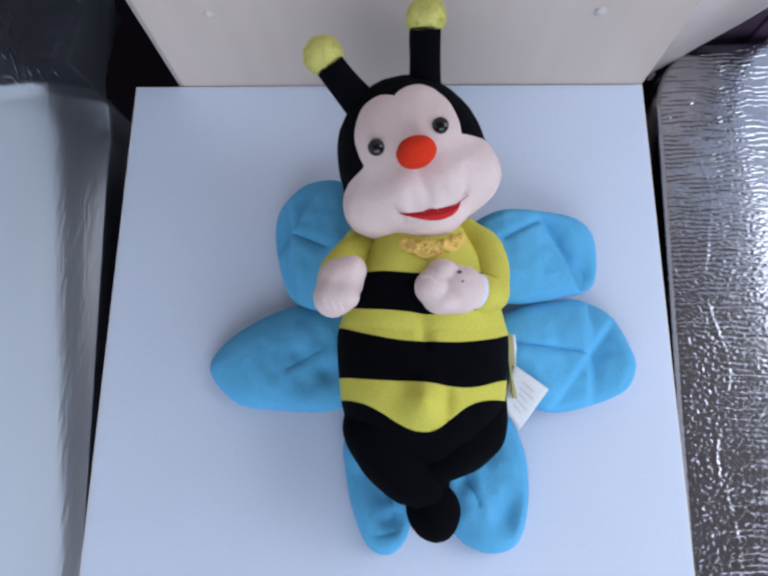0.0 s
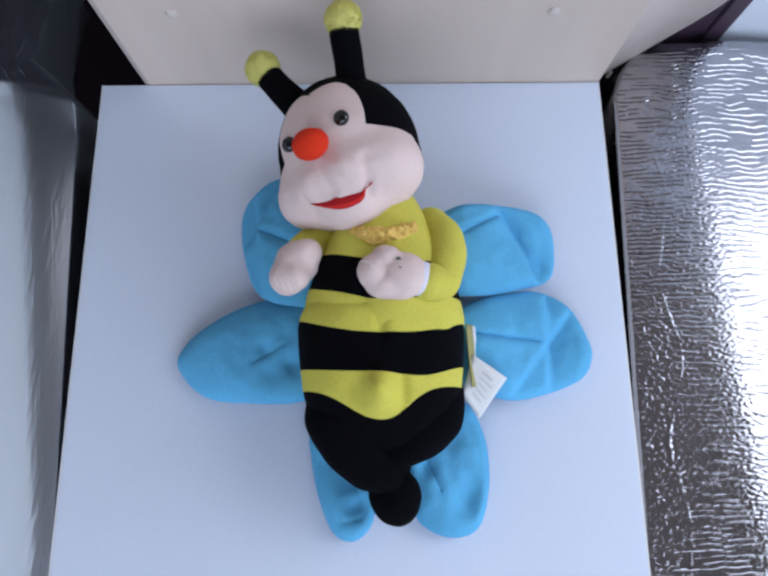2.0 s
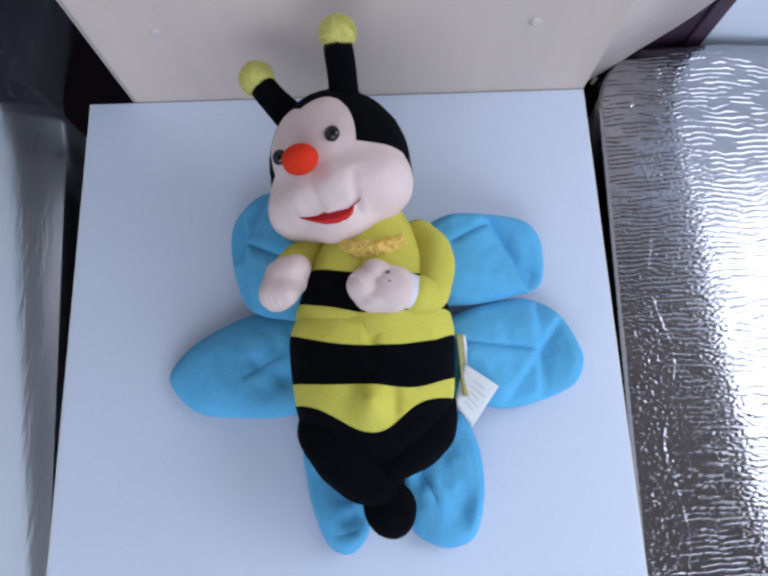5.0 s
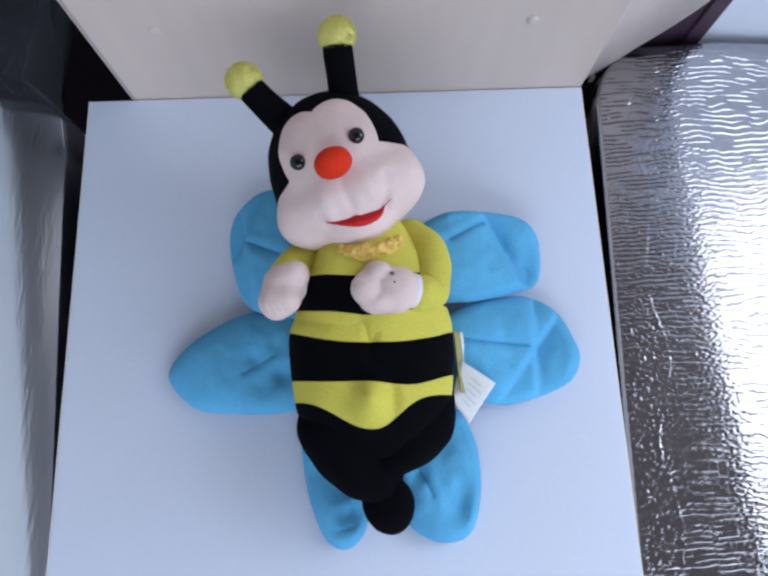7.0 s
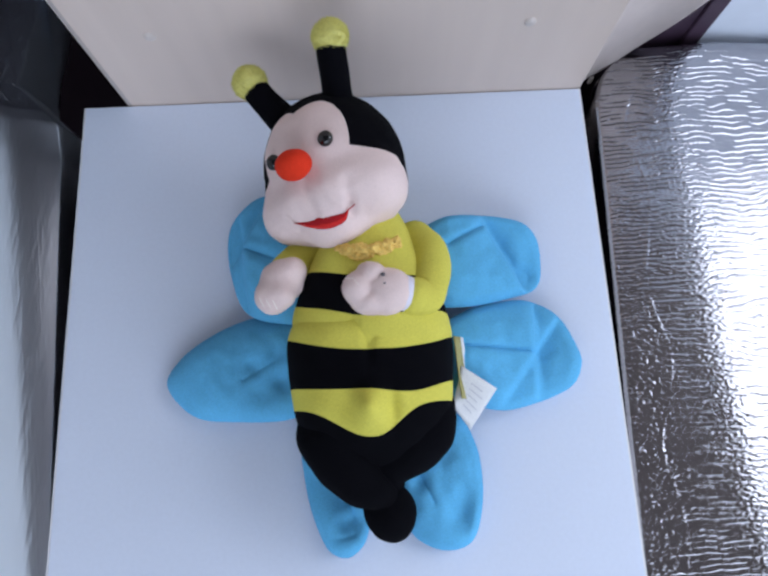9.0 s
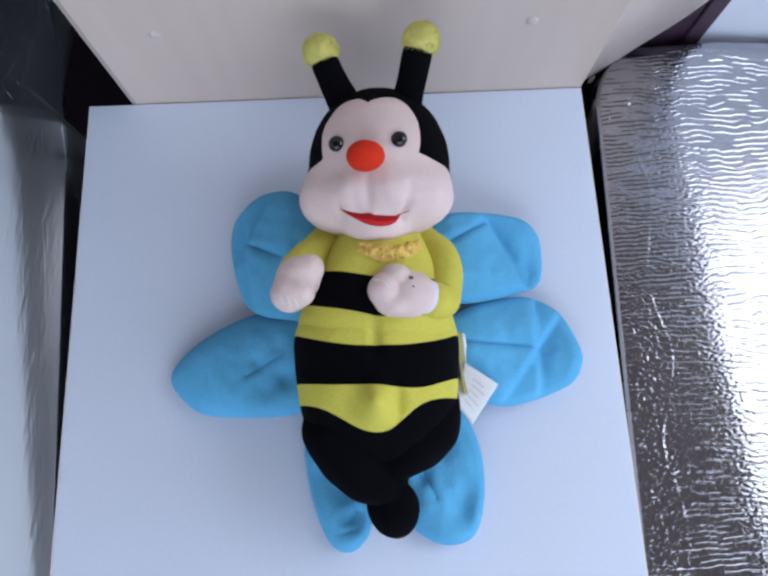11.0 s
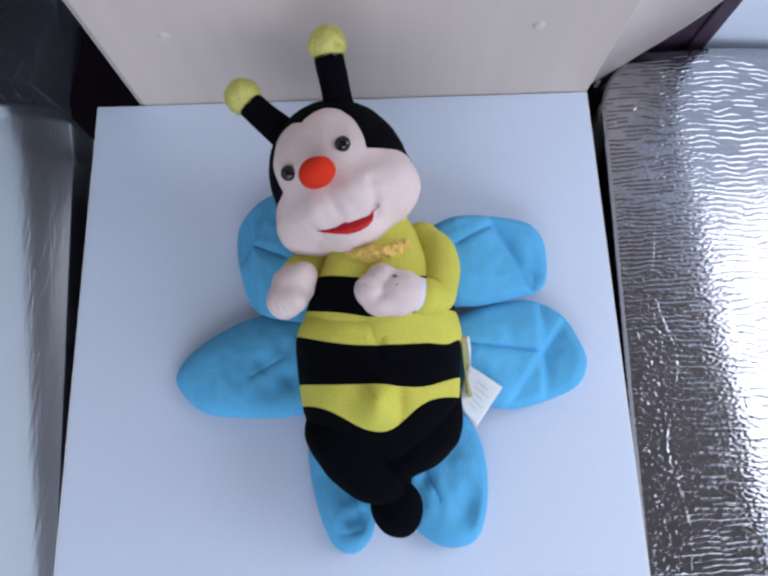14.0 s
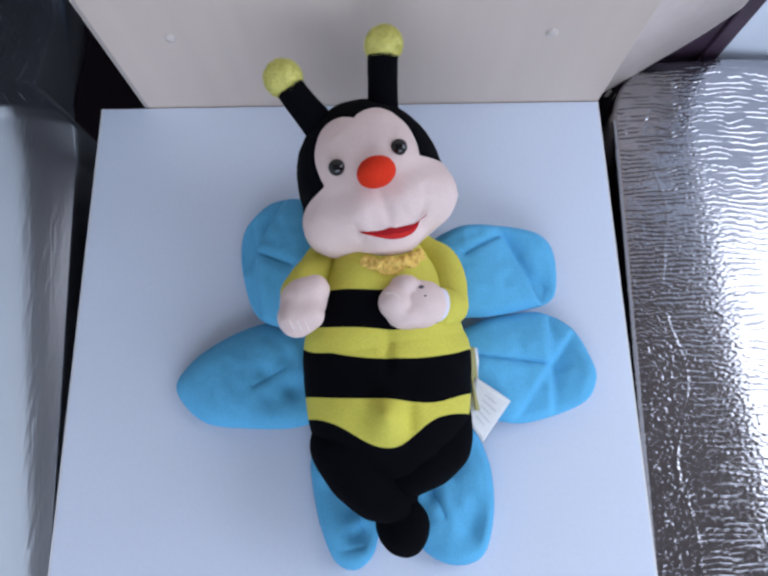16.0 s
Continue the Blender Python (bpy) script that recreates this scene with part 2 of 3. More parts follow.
# The opening in this unseen wall is made up to suit the fill lamp.
wall_south = join(box(X0, X1, Y0 - 0.1, Y0, ZF, 0.35), box(X0, X1, Y0 - 0.1, Y0, 1.65, ZC), box(X0, -0.87, Y0 - 0.1, Y0, 0.35, 1.65), box(1.37, X1, Y0 - 0.1, Y0, 0.35, 1.65))
for f in wall_south.faces:
    f.smooth = False
structure("wall_south", wall_south, PAINT, "unseen white painted wall with an opening for its lamp", "wall")
wall_east = join(box(X1, X1 + 0.1, Y0, Y1, ZF, 0.25), box(X1, X1 + 0.1, Y0, Y1, 1.7, ZC),
                 box(X1, X1 + 0.1, Y0, -0.60, 0.25, 1.7), box(X1, X1 + 0.1, 0.90, Y1, 0.25, 1.7))
for f in wall_east.faces:
    f.smooth = False
structure("wall_east", wall_east, PAINT, "unseen white painted wall with an opening for its lamp", "wall")

# ---- the stand ----
BW = 0.225
stand = tagged(new("display_stand"), "white laminate board on a dark base", "stand")
stand.location = (0, -0.31, ZF)
part("board", box(-BW, BW, -0.62, 0.0, -0.016, 0.0, 0.0008), WHITE, stand)
part("edge_band", box(-BW - 0.0012, -BW, -0.62, 0.0, -0.016, -0.0004), EDGE, stand, "white edge band")
part("edge_band", box(BW, BW + 0.0012, -0.62, 0.0, -0.016, -0.0004), EDGE, stand, "white edge band")
part("base", box(-BW + 0.02, BW - 0.02, -0.60, -0.02, ZF, -0.016), DARK, stand, "dark base under the board")

back = tagged(new("back_panel"), "pale maple laminate board standing behind the white board", "panel")
back.location = (0.018, 0.01, ZF)
part("board", box(-0.1835, 0.2265, 0.0008, 0.0188, ZF, 0.55, 0.0006), MAPLE, back)
part("edge_band", box(-0.1875, -0.1835, 0.0014, 0.0182, ZF, 0.55, 0.0006), MAPLE_EDGE, back, "darker edge band")
for px in (-0.131, 0.158):
    bm = join(ellipsoid((px, 0.0008, 0.0935), (0.0046, 0.0025, 0.0046), seg=20, ring=10))
    part("screw_cap", bm, CAP, back, "round cream plastic screw cap")

# Added dark sheet: gives the film's far end something black to mirror.
structure("added_dark_sheet", box(-0.95, 0.30, 0.40, 0.42, ZF, 0.95), DARK, "added dark sheet behind the boards, mirrored in the film", "backdrop")


def upright_sheet(path, thick, z0, z1, rise):
    """A standing sheet that follows a path of (x, y), with thickness towards the back; its foot rises along the path."""
    p = spline(path, 24)
    d = np.gradient(p, axis=0)
    nrm = np.stack([-d[:, 1], d[:, 0]], 1) / np.linalg.norm(d, axis=1)[:, None]
    q = p + nrm * thick
    loop = list(p) + list(q[::-1])
    foot = [z0 + rise * (i / 23) ** 2.7 for i in list(range(24)) + list(range(23, -1, -1))]
    return grid_mesh([[(x, y, h + (z1 - h) * k) for (x, y), h in zip(loop, foot)] for k in (0, 0.3, 1)], True, True)


sheet_bm = upright_sheet([(0.2285, 0.010), (0.238, 0.020), (0.259, 0.030), (0.285, 0.042), (0.312, 0.050), (0.340, 0.058)], 0.002, -0.022, 0.55, 0.070)
for f in sheet_bm.faces:
    f.smooth = len(f.verts) == 4
corner_panel = tagged(new("corner_panel"), "beige curved vinyl sheet standing beside the maple board", "panel")
corner_panel.location = (0.28, 0.05, ZF)
part("sheet", sheet_bm, BEIGE, corner_panel)
part("bracket", box(0.2480, 0.2520, 0.0265, 0.0290, -0.036, -0.026, 0.0006), CAP, corner_panel, "small white bracket")
part("backing", box(0.236, 0.343, 0.066, 0.080, ZF, 0.5), PLUM, corner_panel, "dark plum backing behind the sheet")
part("dark_strip", box(0.343, 0.3605, 0.062, 0.080, ZF, 0.55, 0.002), PLUM, corner_panel, "dark plum strip")
pale = tagged(new("pale_board"), "pale bluish white board standing behind the foil pad", "board")
pale.location = (0.58, 0.07, ZF)
part("board", box(0.3625, 0.80, 0.066, 0.082, ZF, 0.55, 0.001), PALE, pale)


# ---- foil pads ----
def foil_surface(edge, x1, y0, y1, top, roll, drop, nx, ny, relief, corner, back_drop=0.0, tilt=None, crowd=1.5):
    """A slab wrapped in foil: rolled long edge along x = edge(y), rounded corner at its far end."""
    rows = []
    for j in range(ny + 1):
        y = y0 + (y1 - y0) * j / ny
        x0 = edge(y)
        sgn = 1 if x1 > x0 else -1
        inset = 0.0
        if y > y1 - corner:
            q = (y - (y1 - corner)) / corner
            inset = corner * (1 - math.sqrt(max(0.0, 1 - q * q)))
        row = []
        for i in range(nx + 1):
            s = i / nx
            d = abs(x1 - x0 - sgn * inset) * s ** crowd
            x = x0 + sgn * (inset + d)
            z = top
            if d < roll:
                q = 1 - d / roll
                z -= drop * (1 - math.sqrt(max(0.0, 1 - q * q)))
            e = y1 - y
            if e < 0.02:
                q = 1 - e / 0.02
                z -= 0.012 * (1 - math.sqrt(max(0.0, 1 - q * q)))
            if back_drop and y > 0.025:
                z -= back_drop * (y - 0.025)
            z -= tilt(d, y)
            z += relief(x, y, d)
            row.append((x, y, z))
        rows.append(row)
    skirt = lambda r: [(x, y, min(z, top - drop) - 0.02) for x, y, z in r]
    full = [skirt(rows[0])] + rows + [skirt(rows[-1])]
    full = [[(r[0][0], r[0][1], top - drop - 0.05)] + r + [(r[-1][0], r[-1][1], top - drop - 0.05)] for r in full]
    return grid_mesh(full, False)


def crease(x, y, period, width, wobble, seed):
    """Wavy crosswise folds that come and go along their length: 0 between them, 1 on a fold."""
    k = (y + wobble * (noise.noise(Vector((x * 18, y * 16, seed))) + 0.5 * noise.noise(Vector((x * 70, y * 60, seed))) + 0.16 * noise.noise(Vector((x * 260, y * 90, seed))))) / period
    line = abs(k % 1.0 - 0.5) * 2
    if line > width:
        return 0.0
    gate = noise.noise(Vector((x * 38, math.floor(k) * 3.7, seed + 5)))
    return (1 - line / width) * min(1, max(0.0, gate * 3.2 + 0.9))


def bubble_relief(x, y, d):
    """Crinkled bubble foil: thin pressed lines by the edge, a shattered strip, then bold raised folds."""
    shift = d - 0.056 - 0.08 * max(0.0, -y - 0.05) + 0.006 * noise.noise(Vector((y * 22, 0, 3)))
    w = 1 / (1 + math.exp(-(shift - 0.012) / 0.006))
    near = crease(x, y, 0.0042, 0.34, 0.0035, 1) if w < 0.97 else 0.0
    far = crease(x, y, 0.0053, 0.28, 0.0065, 8) if w > 0.03 else 0.0
    mid = math.exp(-((shift - 0.014) / 0.017) ** 2)
    low = 1 / (1 + math.exp((y + 0.17) / 0.03)) * math.exp(-((d - 0.022) / 0.024) ** 2)
    shatter = noise.noise(Vector((x * 400, y * 520, 7)))
    ridge = 1 - 2 * abs(noise.noise(Vector((x * 260, y * 380, 2))))
    seam = 0.0004 * math.exp(-((d - 0.034 - 0.014 * noise.noise(Vector((y * 14, 1, 3)))) / 0.0013) ** 2) * max(0.0, 0.4 + noise.noise(Vector((y * 30, 4, 1))))
    dents = 0.0008 * noise.noise(Vector((x * 9, y * 6, 1)))
    return (far * 0.00075 * w - near * (0.0009 - 0.0003 * min(1.0, max(0.0, (-y - 0.12) / 0.12))) * (1 - w) * (1 - 0.6 * low) + shatter * (0.00012 + 0.00034 * mid + 0.00021 * low)
            + ridge * 0.00032 * low + seam) * min(1, d / 0.003) + dents * min(1, d / 0.03)


def bow_width(y):
    return 0.023 + 0.036 * min(1.0, max(0.0, (y + 0.4) / 0.4))


def film_relief(x, y, d):
    """Smooth film with fine lengthwise wrinkles over its rolled edge and a scratched, crumpled far end."""
    b = bow_width(y)
    w = math.exp(-((d - 0.62 * b) / (0.40 * b)) ** 2)
    r = w * (0.0003 * noise.noise(Vector((x * 110 + y * 9, y * 12, 2))) + 0.00026 * noise.noise(Vector((x * 330 - y * 44, y * 34, 8))) + 0.00016 * noise.noise(Vector((x * 620 + y * 80, y * 60, 5))))
    behind = 1 / (1 + math.exp(-(y - 0.030) / 0.004))
    scratch = max(0.0, 1 - abs(noise.noise(Vector((x * 130 + y * 60, y * 26, 6)))) / 0.09)
    r += behind * (0.0010 * noise.noise(Vector((x * 50 + y * 25, y * 15, 6))) + 0.0018 * scratch)
    ridge = 0.0007 * math.exp(-((y - 0.027 - 0.004 * noise.noise(Vector((x * 18, 0, 1)))) / 0.0035) ** 2)
    return r + ridge + 0.0010 * noise.noise(Vector((x * 5, y * 4, 4)))


def film_tilt(d, y):
    """The film bows down towards the board, over a wider strip at its far end, and slopes gently away behind the bow."""
    w = bow_width(y)
    return 0.1 * (math.sqrt((d - w) ** 2 + 0.0003) + d - w) + 0.32 / w * max(0.0, w - d) ** 2


def pad_tilt(d, y):
    """The pad rises a little from its edge and slopes away further in."""
    q = d - 0.071 - 0.075 * max(0.0, -y - 0.05)
    return 0.17 * (math.sqrt(q * q + 0.00012) + q) / 2 - 0.075 * d


pad = tagged(new("foil_pad"), "silver bubble-foil pad with crosswise creases beside the board", "foil pad")
pad.location = (0.45, -0.3, ZF)
part("cover", foil_surface(lambda y: 0.2425 - 0.0160 * max(0, min(1, -y / 0.4)), 0.72, -0.62, 0.054, -0.012, 0.006, 0.012, 300, 1150, bubble_relief, 0.068, 0.0, pad_tilt), FOIL, pad)
part("core", box(0.245, 0.72, -0.61, 0.0, ZF, -0.085), DARK, pad, "dark core under the foil")

film = tagged(new("foil_box"), "box wrapped in smooth silver film, creased along its edge", "foil box")
film.location = (-0.45, -0.3, ZF)
part("cover", foil_surface(lambda y: -0.236 - 0.07 * max(0, y + 0.40) - 0.12 * max(0, y + 0.03) - 0.8 * min(0.06, max(0, y - 0.012)), -0.75, -0.62, 0.36, -0.030, 0.007, 0.06, 400, 330, film_relief, 0.01, 0.45, film_tilt, 1.8), MYLAR, film)
part("core", box(-0.75, -0.36, -0.61, 0.3, ZF, -0.19), DARK, film, "dark core under the film")


# ---- the plush bee ----
BASE = Vector((0.0275, -0.26, 0.0))
bee = tagged(new("plush_bee"), "yellow and black plush toy bee with blue wings, lying down", "plush toy")
bee.location = BASE
HIP = Vector((0.0268, -0.2719, 0.04))
WAIST = Vector((0.0274, -0.2495, 0.05))


def wing(name, outline, thick, lift, centre, dents, seed, rim=0.0):
    """A flat stuffed wing: outline as a closed curve, dents as (x, y, radius, depth) or creases as (x0, y0, x1, y1, depth)."""
    o = spline(list(outline[-2:]) + list(outline) + list(outline[:2]), 24 * (len(outline) + 3) + 1)
    k = 24
    o = o[k:k + 24 * len(outline)]
    rows = []
    c = np.array(centre)
    rad = 44

    def height(p, q):
        h = thick * (1 - q ** 3.2) ** 0.55 if q < 1 else 0.0
        deep = 0.0
        for e in dents:
            if len(e) == 6:
                a, b = np.array(e[:2]), np.array(e[2:4])
                u = (b - a) / np.linalg.norm(b - a)
                side = (p[0] - a[0]) * u[1] - (p[1] - a[1]) * u[0]
                h -= e[4] / (1 + math.exp(-side / 0.0012)) * math.exp(-max(0, side) / e[5]) * (1 - q ** 10)
            elif len(e) == 4:
                h -= e[3] * math.exp(-((p[0] - e[0]) ** 2 + (p[1] - e[1]) ** 2) / e[2] ** 2) * (1 - q ** 6)
            else:
                a, b = np.array(e[:2]), np.array(e[2:4])
                t = min(1, max(0, (p - a) @ (b - a) / ((b - a) @ (b - a))))
                dist = np.linalg.norm(p - a - t * (b - a))
                deep = max(deep, 0.38 * e[4] * math.exp(-(dist / 0.0012) ** 2) + 0.35 * e[4] * math.exp(-(dist / 0.004) ** 2) * (1 - q ** 8))
        h += rim * math.exp(-((q - 0.86) / 0.10) ** 2) - deep
        h += (0.0030 * noise.noise(Vector((p[0] * 34, p[1] * 34, seed))) + 0.0011 * noise.noise(Vector((p[0] * 95, p[1] * 95, seed)))) * (1 - q ** 4)
        return max(h, 0.0008)

    for j in range(rad, 0, -1):
        q = j / rad
        ring = [c + (p - c) * q for p in o]
        rows.append([(p[0], p[1], lift(p) + 0.006 + height(p, q)) for p in ring])
    low = []
    for j in (rad, rad - 1, rad - 4, 18, 1):
        q = j / rad
        low.append([(p[0], p[1], max(0.0006, lift(p) + 0.006 - 0.0055 * (1 - q ** 3))) for p in [c + (w - c) * q for w in o]])
    bm = grid_mesh(low[::-1] + rows, True, True)
    return part(name, bm, BLUE, bee)


flat_lift = lambda p: 0.0
wing("upper_wing", [(-0.089, -0.137), (-0.081, -0.118), (-0.060, -0.1045), (-0.030, -0.110), (0.0, -0.15), (-0.01, -0.21), (-0.045, -0.212), (-0.073, -0.200), (-0.086, -0.168)],
     0.015, lambda p: 0.010 + 0.02 * min(1, max(0, (p[0] + 0.09) / 0.07)), (-0.05, -0.155),
     [(-0.076, -0.148, -0.05, -0.10, 0.005), (-0.076, -0.148, -0.045, -0.163, 0.005), (-0.076, -0.148, -0.07, -0.20, 0.004), (-0.076, -0.148, -0.071, -0.20, 0.0085, 0.02), (-0.05, -0.10, -0.076, -0.148, 0.0085, 0.02)], 1)
wing("upper_wing", [(0.083, -0.134), (0.119, -0.129), (0.152, -0.132), (0.165, -0.143), (0.168, -0.163), (0.163, -0.188), (0.140, -0.198), (0.098, -0.206), (0.07, -0.20), (0.06, -0.155)],
     0.015, lambda p: 0.008 + 0.02 * min(1, max(0, (0.16 - p[0]) / 0.07)), (0.118, -0.165),
     [(0.122, -0.139, 0.09, -0.157, 0.006), (0.122, -0.139, 0.150, -0.19, 0.005), (0.150, -0.19, 0.122, -0.139, 0.0130, 0.020), (0.154, -0.181, 0.008, 0.004)], 2, 0.0015)
wing("lower_wing", [(-0.137, -0.256), (-0.130, -0.237), (-0.108, -0.219), (-0.077, -0.205), (-0.045, -0.203), (-0.005, -0.21), (0.0, -0.26), (-0.034, -0.284), (-0.085, -0.285), (-0.116, -0.279)],
     0.016, lambda p: 0.002 + 0.012 * max(0, min(1, (p[0] + 0.08) / 0.06)), (-0.075, -0.246),
     [(-0.074, -0.254, -0.050, -0.241, 0.0026), (-0.060, -0.266, 0.009, 0.004), (-0.044, -0.256, 0.010, 0.006), (-0.066, -0.243, 0.006, 0.003), (-0.048, -0.236, 0.007, 0.0035), (-0.104, -0.25, -0.104, -0.262, 0.0016)], 3)
wing("lower_wing", [(0.099, -0.208), (0.129, -0.200), (0.155, -0.199), (0.178, -0.212), (0.191, -0.237), (0.193, -0.253), (0.182, -0.270), (0.150, -0.282), (0.119, -0.285), (0.08, -0.27), (0.07, -0.23)],
     0.016, lambda p: 0.003 + 0.014 * max(0, min(1, (0.16 - p[0]) / 0.07)), (0.133, -0.242),
     [(0.154, -0.241, 0.095, -0.236, 0.006), (0.154, -0.241, 0.158, -0.205, 0.004), (0.124, -0.281, 0.156, -0.241, 0.0075, 0.022), (0.156, -0.241, 0.158, -0.205, 0.0065, 0.022)], 4, 0.001)
wing("tail_wing", [(-0.030, -0.305), (-0.030, -0.327), (-0.024, -0.356), (-0.013, -0.381), (0.001, -0.388), (0.013, -0.381), (0.019, -0.367), (0.022, -0.335), (0.01, -0.29), (-0.01, -0.285)],
     0.014, flat_lift, (-0.003, -0.338), [(0.008, -0.371, -0.004, -0.373, 0.0018), (0.006, -0.362, 0.009, 0.007), (0.002, -0.345, 0.009, 0.005), (0.008, -0.358, 0.0, -0.33, 0.003)], 5, 0.001)
wing("tail_wing", [(0.041, -0.325), (0.047, -0.352), (0.051, -0.373), (0.070, -0.385), (0.090, -0.384), (0.101, -0.372), (0.107, -0.343), (0.104, -0.31), (0.088, -0.285), (0.055, -0.30)],
     0.017, flat_lift, (0.075, -0.340), [(0.058, -0.328, 0.068, -0.350, 0.003), (0.087, -0.360, 0.010, 0.0080), (0.091, -0.346, 0.008, 0.004), (0.057, -0.335, 0.007, 0.005)], 6, 0.001)


def trunk(profile, field, ymid, dimple, bulge):
    """A stuffed trunk along y with stations (y, half width, half depth), in two cloths parted where field changes sign."""
    st = np.array(profile)

    def place(uv):
        y = st[0, 0] + uv[:, 1] * (st[-1, 0] - st[0, 0])
        curve = spline(profile, 200)
        w = np.interp(y, curve[:, 0], np.maximum(curve[:, 1], 0.0))
        h = np.interp(y, curve[:, 0], np.maximum(curve[:, 2], 0.0))
        zc = np.interp(y, curve[:, 0], curve[:, 3])
        a = uv[:, 0]
        ca, sa = np.cos(a), np.sin(a)
        e = 0.86
        x = 0.0275 + w * np.sign(sa) * np.abs(sa) ** e
        z = zc + h * np.sign(ca) * np.abs(ca) ** e
        tuck = np.exp(-((x - 0.0275) / 0.0032) ** 2) * np.exp(-((y - ymid) / 0.014) ** 2) * (ca > 0)
        z = z - dimple * tuck
        z = z + bulge * np.exp(-((x - 0.0258) / 0.0090) ** 2 - ((y + 0.2815) / 0.0125) ** 2) * (ca > 0)
        z = z - bulge * 0.32 * (np.exp(-((x - 0.0405) / 0.0042) ** 2) + 0.08 * np.exp(-((x - 0.0125) / 0.0042) ** 2)) * np.exp(-((y + 0.2825) / 0.0125) ** 2) * (ca > 0)
        ripple = np.sin(x * 190 + y * 70) * np.sin(y * 230 + x * 40) * 0.0007
        z = z + ripple * (ca > 0)
        return np.stack([x, y, z], 1)

    return split_surface(place, field, 200, 110, 2 * math.pi, 0.0, 1.0)


def belly(p):
    """0 at the flanks, 1 on the front of the belly."""
    return np.clip(1 - ((p[:, 0] - 0.0275) / 0.058) ** 2, 0, 1) * np.clip((p[:, 2] - 0.045) / 0.01, 0, 1)


LOW = [(-0.326, 0.004, 0.004, 0.044), (-0.323, 0.016, 0.016, 0.044), (-0.316, 0.030, 0.026, 0.045), (-0.302, 0.045, 0.038, 0.047), (-0.288, 0.0545, 0.046, 0.048),
       (-0.267, 0.0580, 0.049, 0.05), (-0.245, 0.0600, 0.0505, 0.051), (-0.231, 0.0595, 0.0505, 0.0515), (-0.220, 0.0555, 0.048, 0.051), (-0.205, 0.046, 0.04, 0.05), (-0.192, 0.02, 0.02, 0.05), (-0.190, 0.002, 0.002, 0.05)]
UP = [(-0.270, 0.002, 0.002, 0.055), (-0.266, 0.03, 0.028, 0.055), (-0.256, 0.046, 0.037, 0.053), (-0.244, 0.0540, 0.0455, 0.0525), (-0.232, 0.0575, 0.0510, 0.053), (-0.222, 0.0565, 0.0525, 0.0545), (-0.205, 0.051, 0.053, 0.057),
      (-0.185, 0.043, 0.050, 0.060), (-0.168, 0.034, 0.042, 0.064), (-0.155, 0.026, 0.033, 0.068), (-0.140, 0.015, 0.02, 0.07), (-0.138, 0.002, 0.002, 0.07)]


def low_field(p):
    belt = np.maximum(p[:, 1] + 0.2310 + 0.0135 * belly(p) + 0.0045 * np.clip((p[:, 0] - 0.03) / 0.045, 0, 1),
                      -0.2650 - 0.0045 * belly(p) - 0.0042 * np.exp(-((p[:, 0] - 0.055) / 0.020) ** 2) - p[:, 1])
    crotch = p[:, 1] + 0.2795 + 0.0205 * np.exp(-np.abs((p[:, 0] - 0.0275) / np.where(p[:, 0] < 0.0275, 0.030, 0.0225)) ** 2.2) * np.clip((p[:, 2] - 0.045) / 0.02, 0, 1)
    return np.minimum(belt, crotch)


dark, light = trunk(LOW, low_field, -0.2400, 0.0040, 0.0140)
light = islands(light)
lower = part("lower_body", light[0], YELLOW, bee, origin=HIP)
for bm in light[1:]:
    part("yellow_stripe", bm, YELLOW, lower, origin=HIP)
for bm in islands(dark):
    part("black_stripe", bm, BLACK, lower, "black plush stripe", origin=HIP)



def chest_field(p):
    """The chest stripe, which runs a little askew."""
    s = p[:, 1] + 0.15 * np.minimum(p[:, 0] - 0.0275, 0.004) - 0.2 * np.maximum(p[:, 0] - 0.045, 0) + 0.004 * np.clip((p[:, 2] - 0.05) / 0.05, 0, 1)
    return np.maximum(s + 0.1980, -0.2228 - s)


dark, light = trunk(UP, chest_field, -0.236, 0.0030, 0.0)
light = islands(light)
upper = part("upper_body", light[0], YELLOW, bee, origin=WAIST)
for bm in light[1:]:
    part("yellow_stripe", bm, YELLOW, upper, origin=WAIST)
part("black_stripe", dark, BLACK, upper, "black plush chest stripe", origin=WAIST)

collar_arc = [(0.0315 + 0.0205 * q, -0.1860 + 0.0085 * q * q, 0.1105 - 0.012 * q * q, 0.0048) for q in (-1, -0.5, 0, 0.5, 1)]
collar = fibres(noise_push(noise_push(tube(collar_arc, 40, 90), 0.0024, 230, 2), 0.0009, 600, 5), 700, 0.0018, 0.00022, 3)
part("collar", collar, GOLD, upper, "curly golden fleece collar", origin=WAIST)

# arms, each with its paw
arm_r = part("arm", tube([(0.059, -0.162, 0.066, 0.013), (0.0690, -0.178, 0.072, 0.0153), (0.0730, -0.197, 0.078, 0.0146), (0.0715, -0.2105, 0.087, 0.0133), (0.0655, -0.2125, 0.0955, 0.0122)], lumps=0.003, seed=3), YELLOW, bee, origin=WAIST)
part("cuff", tube([(0.0612, -0.2120, 0.0990, 0.0119), (0.0600, -0.2118, 0.1000, 0.0120)], lumps=0.0, n=6), CUFF, arm_r, "white cloth cuff", origin=WAIST)
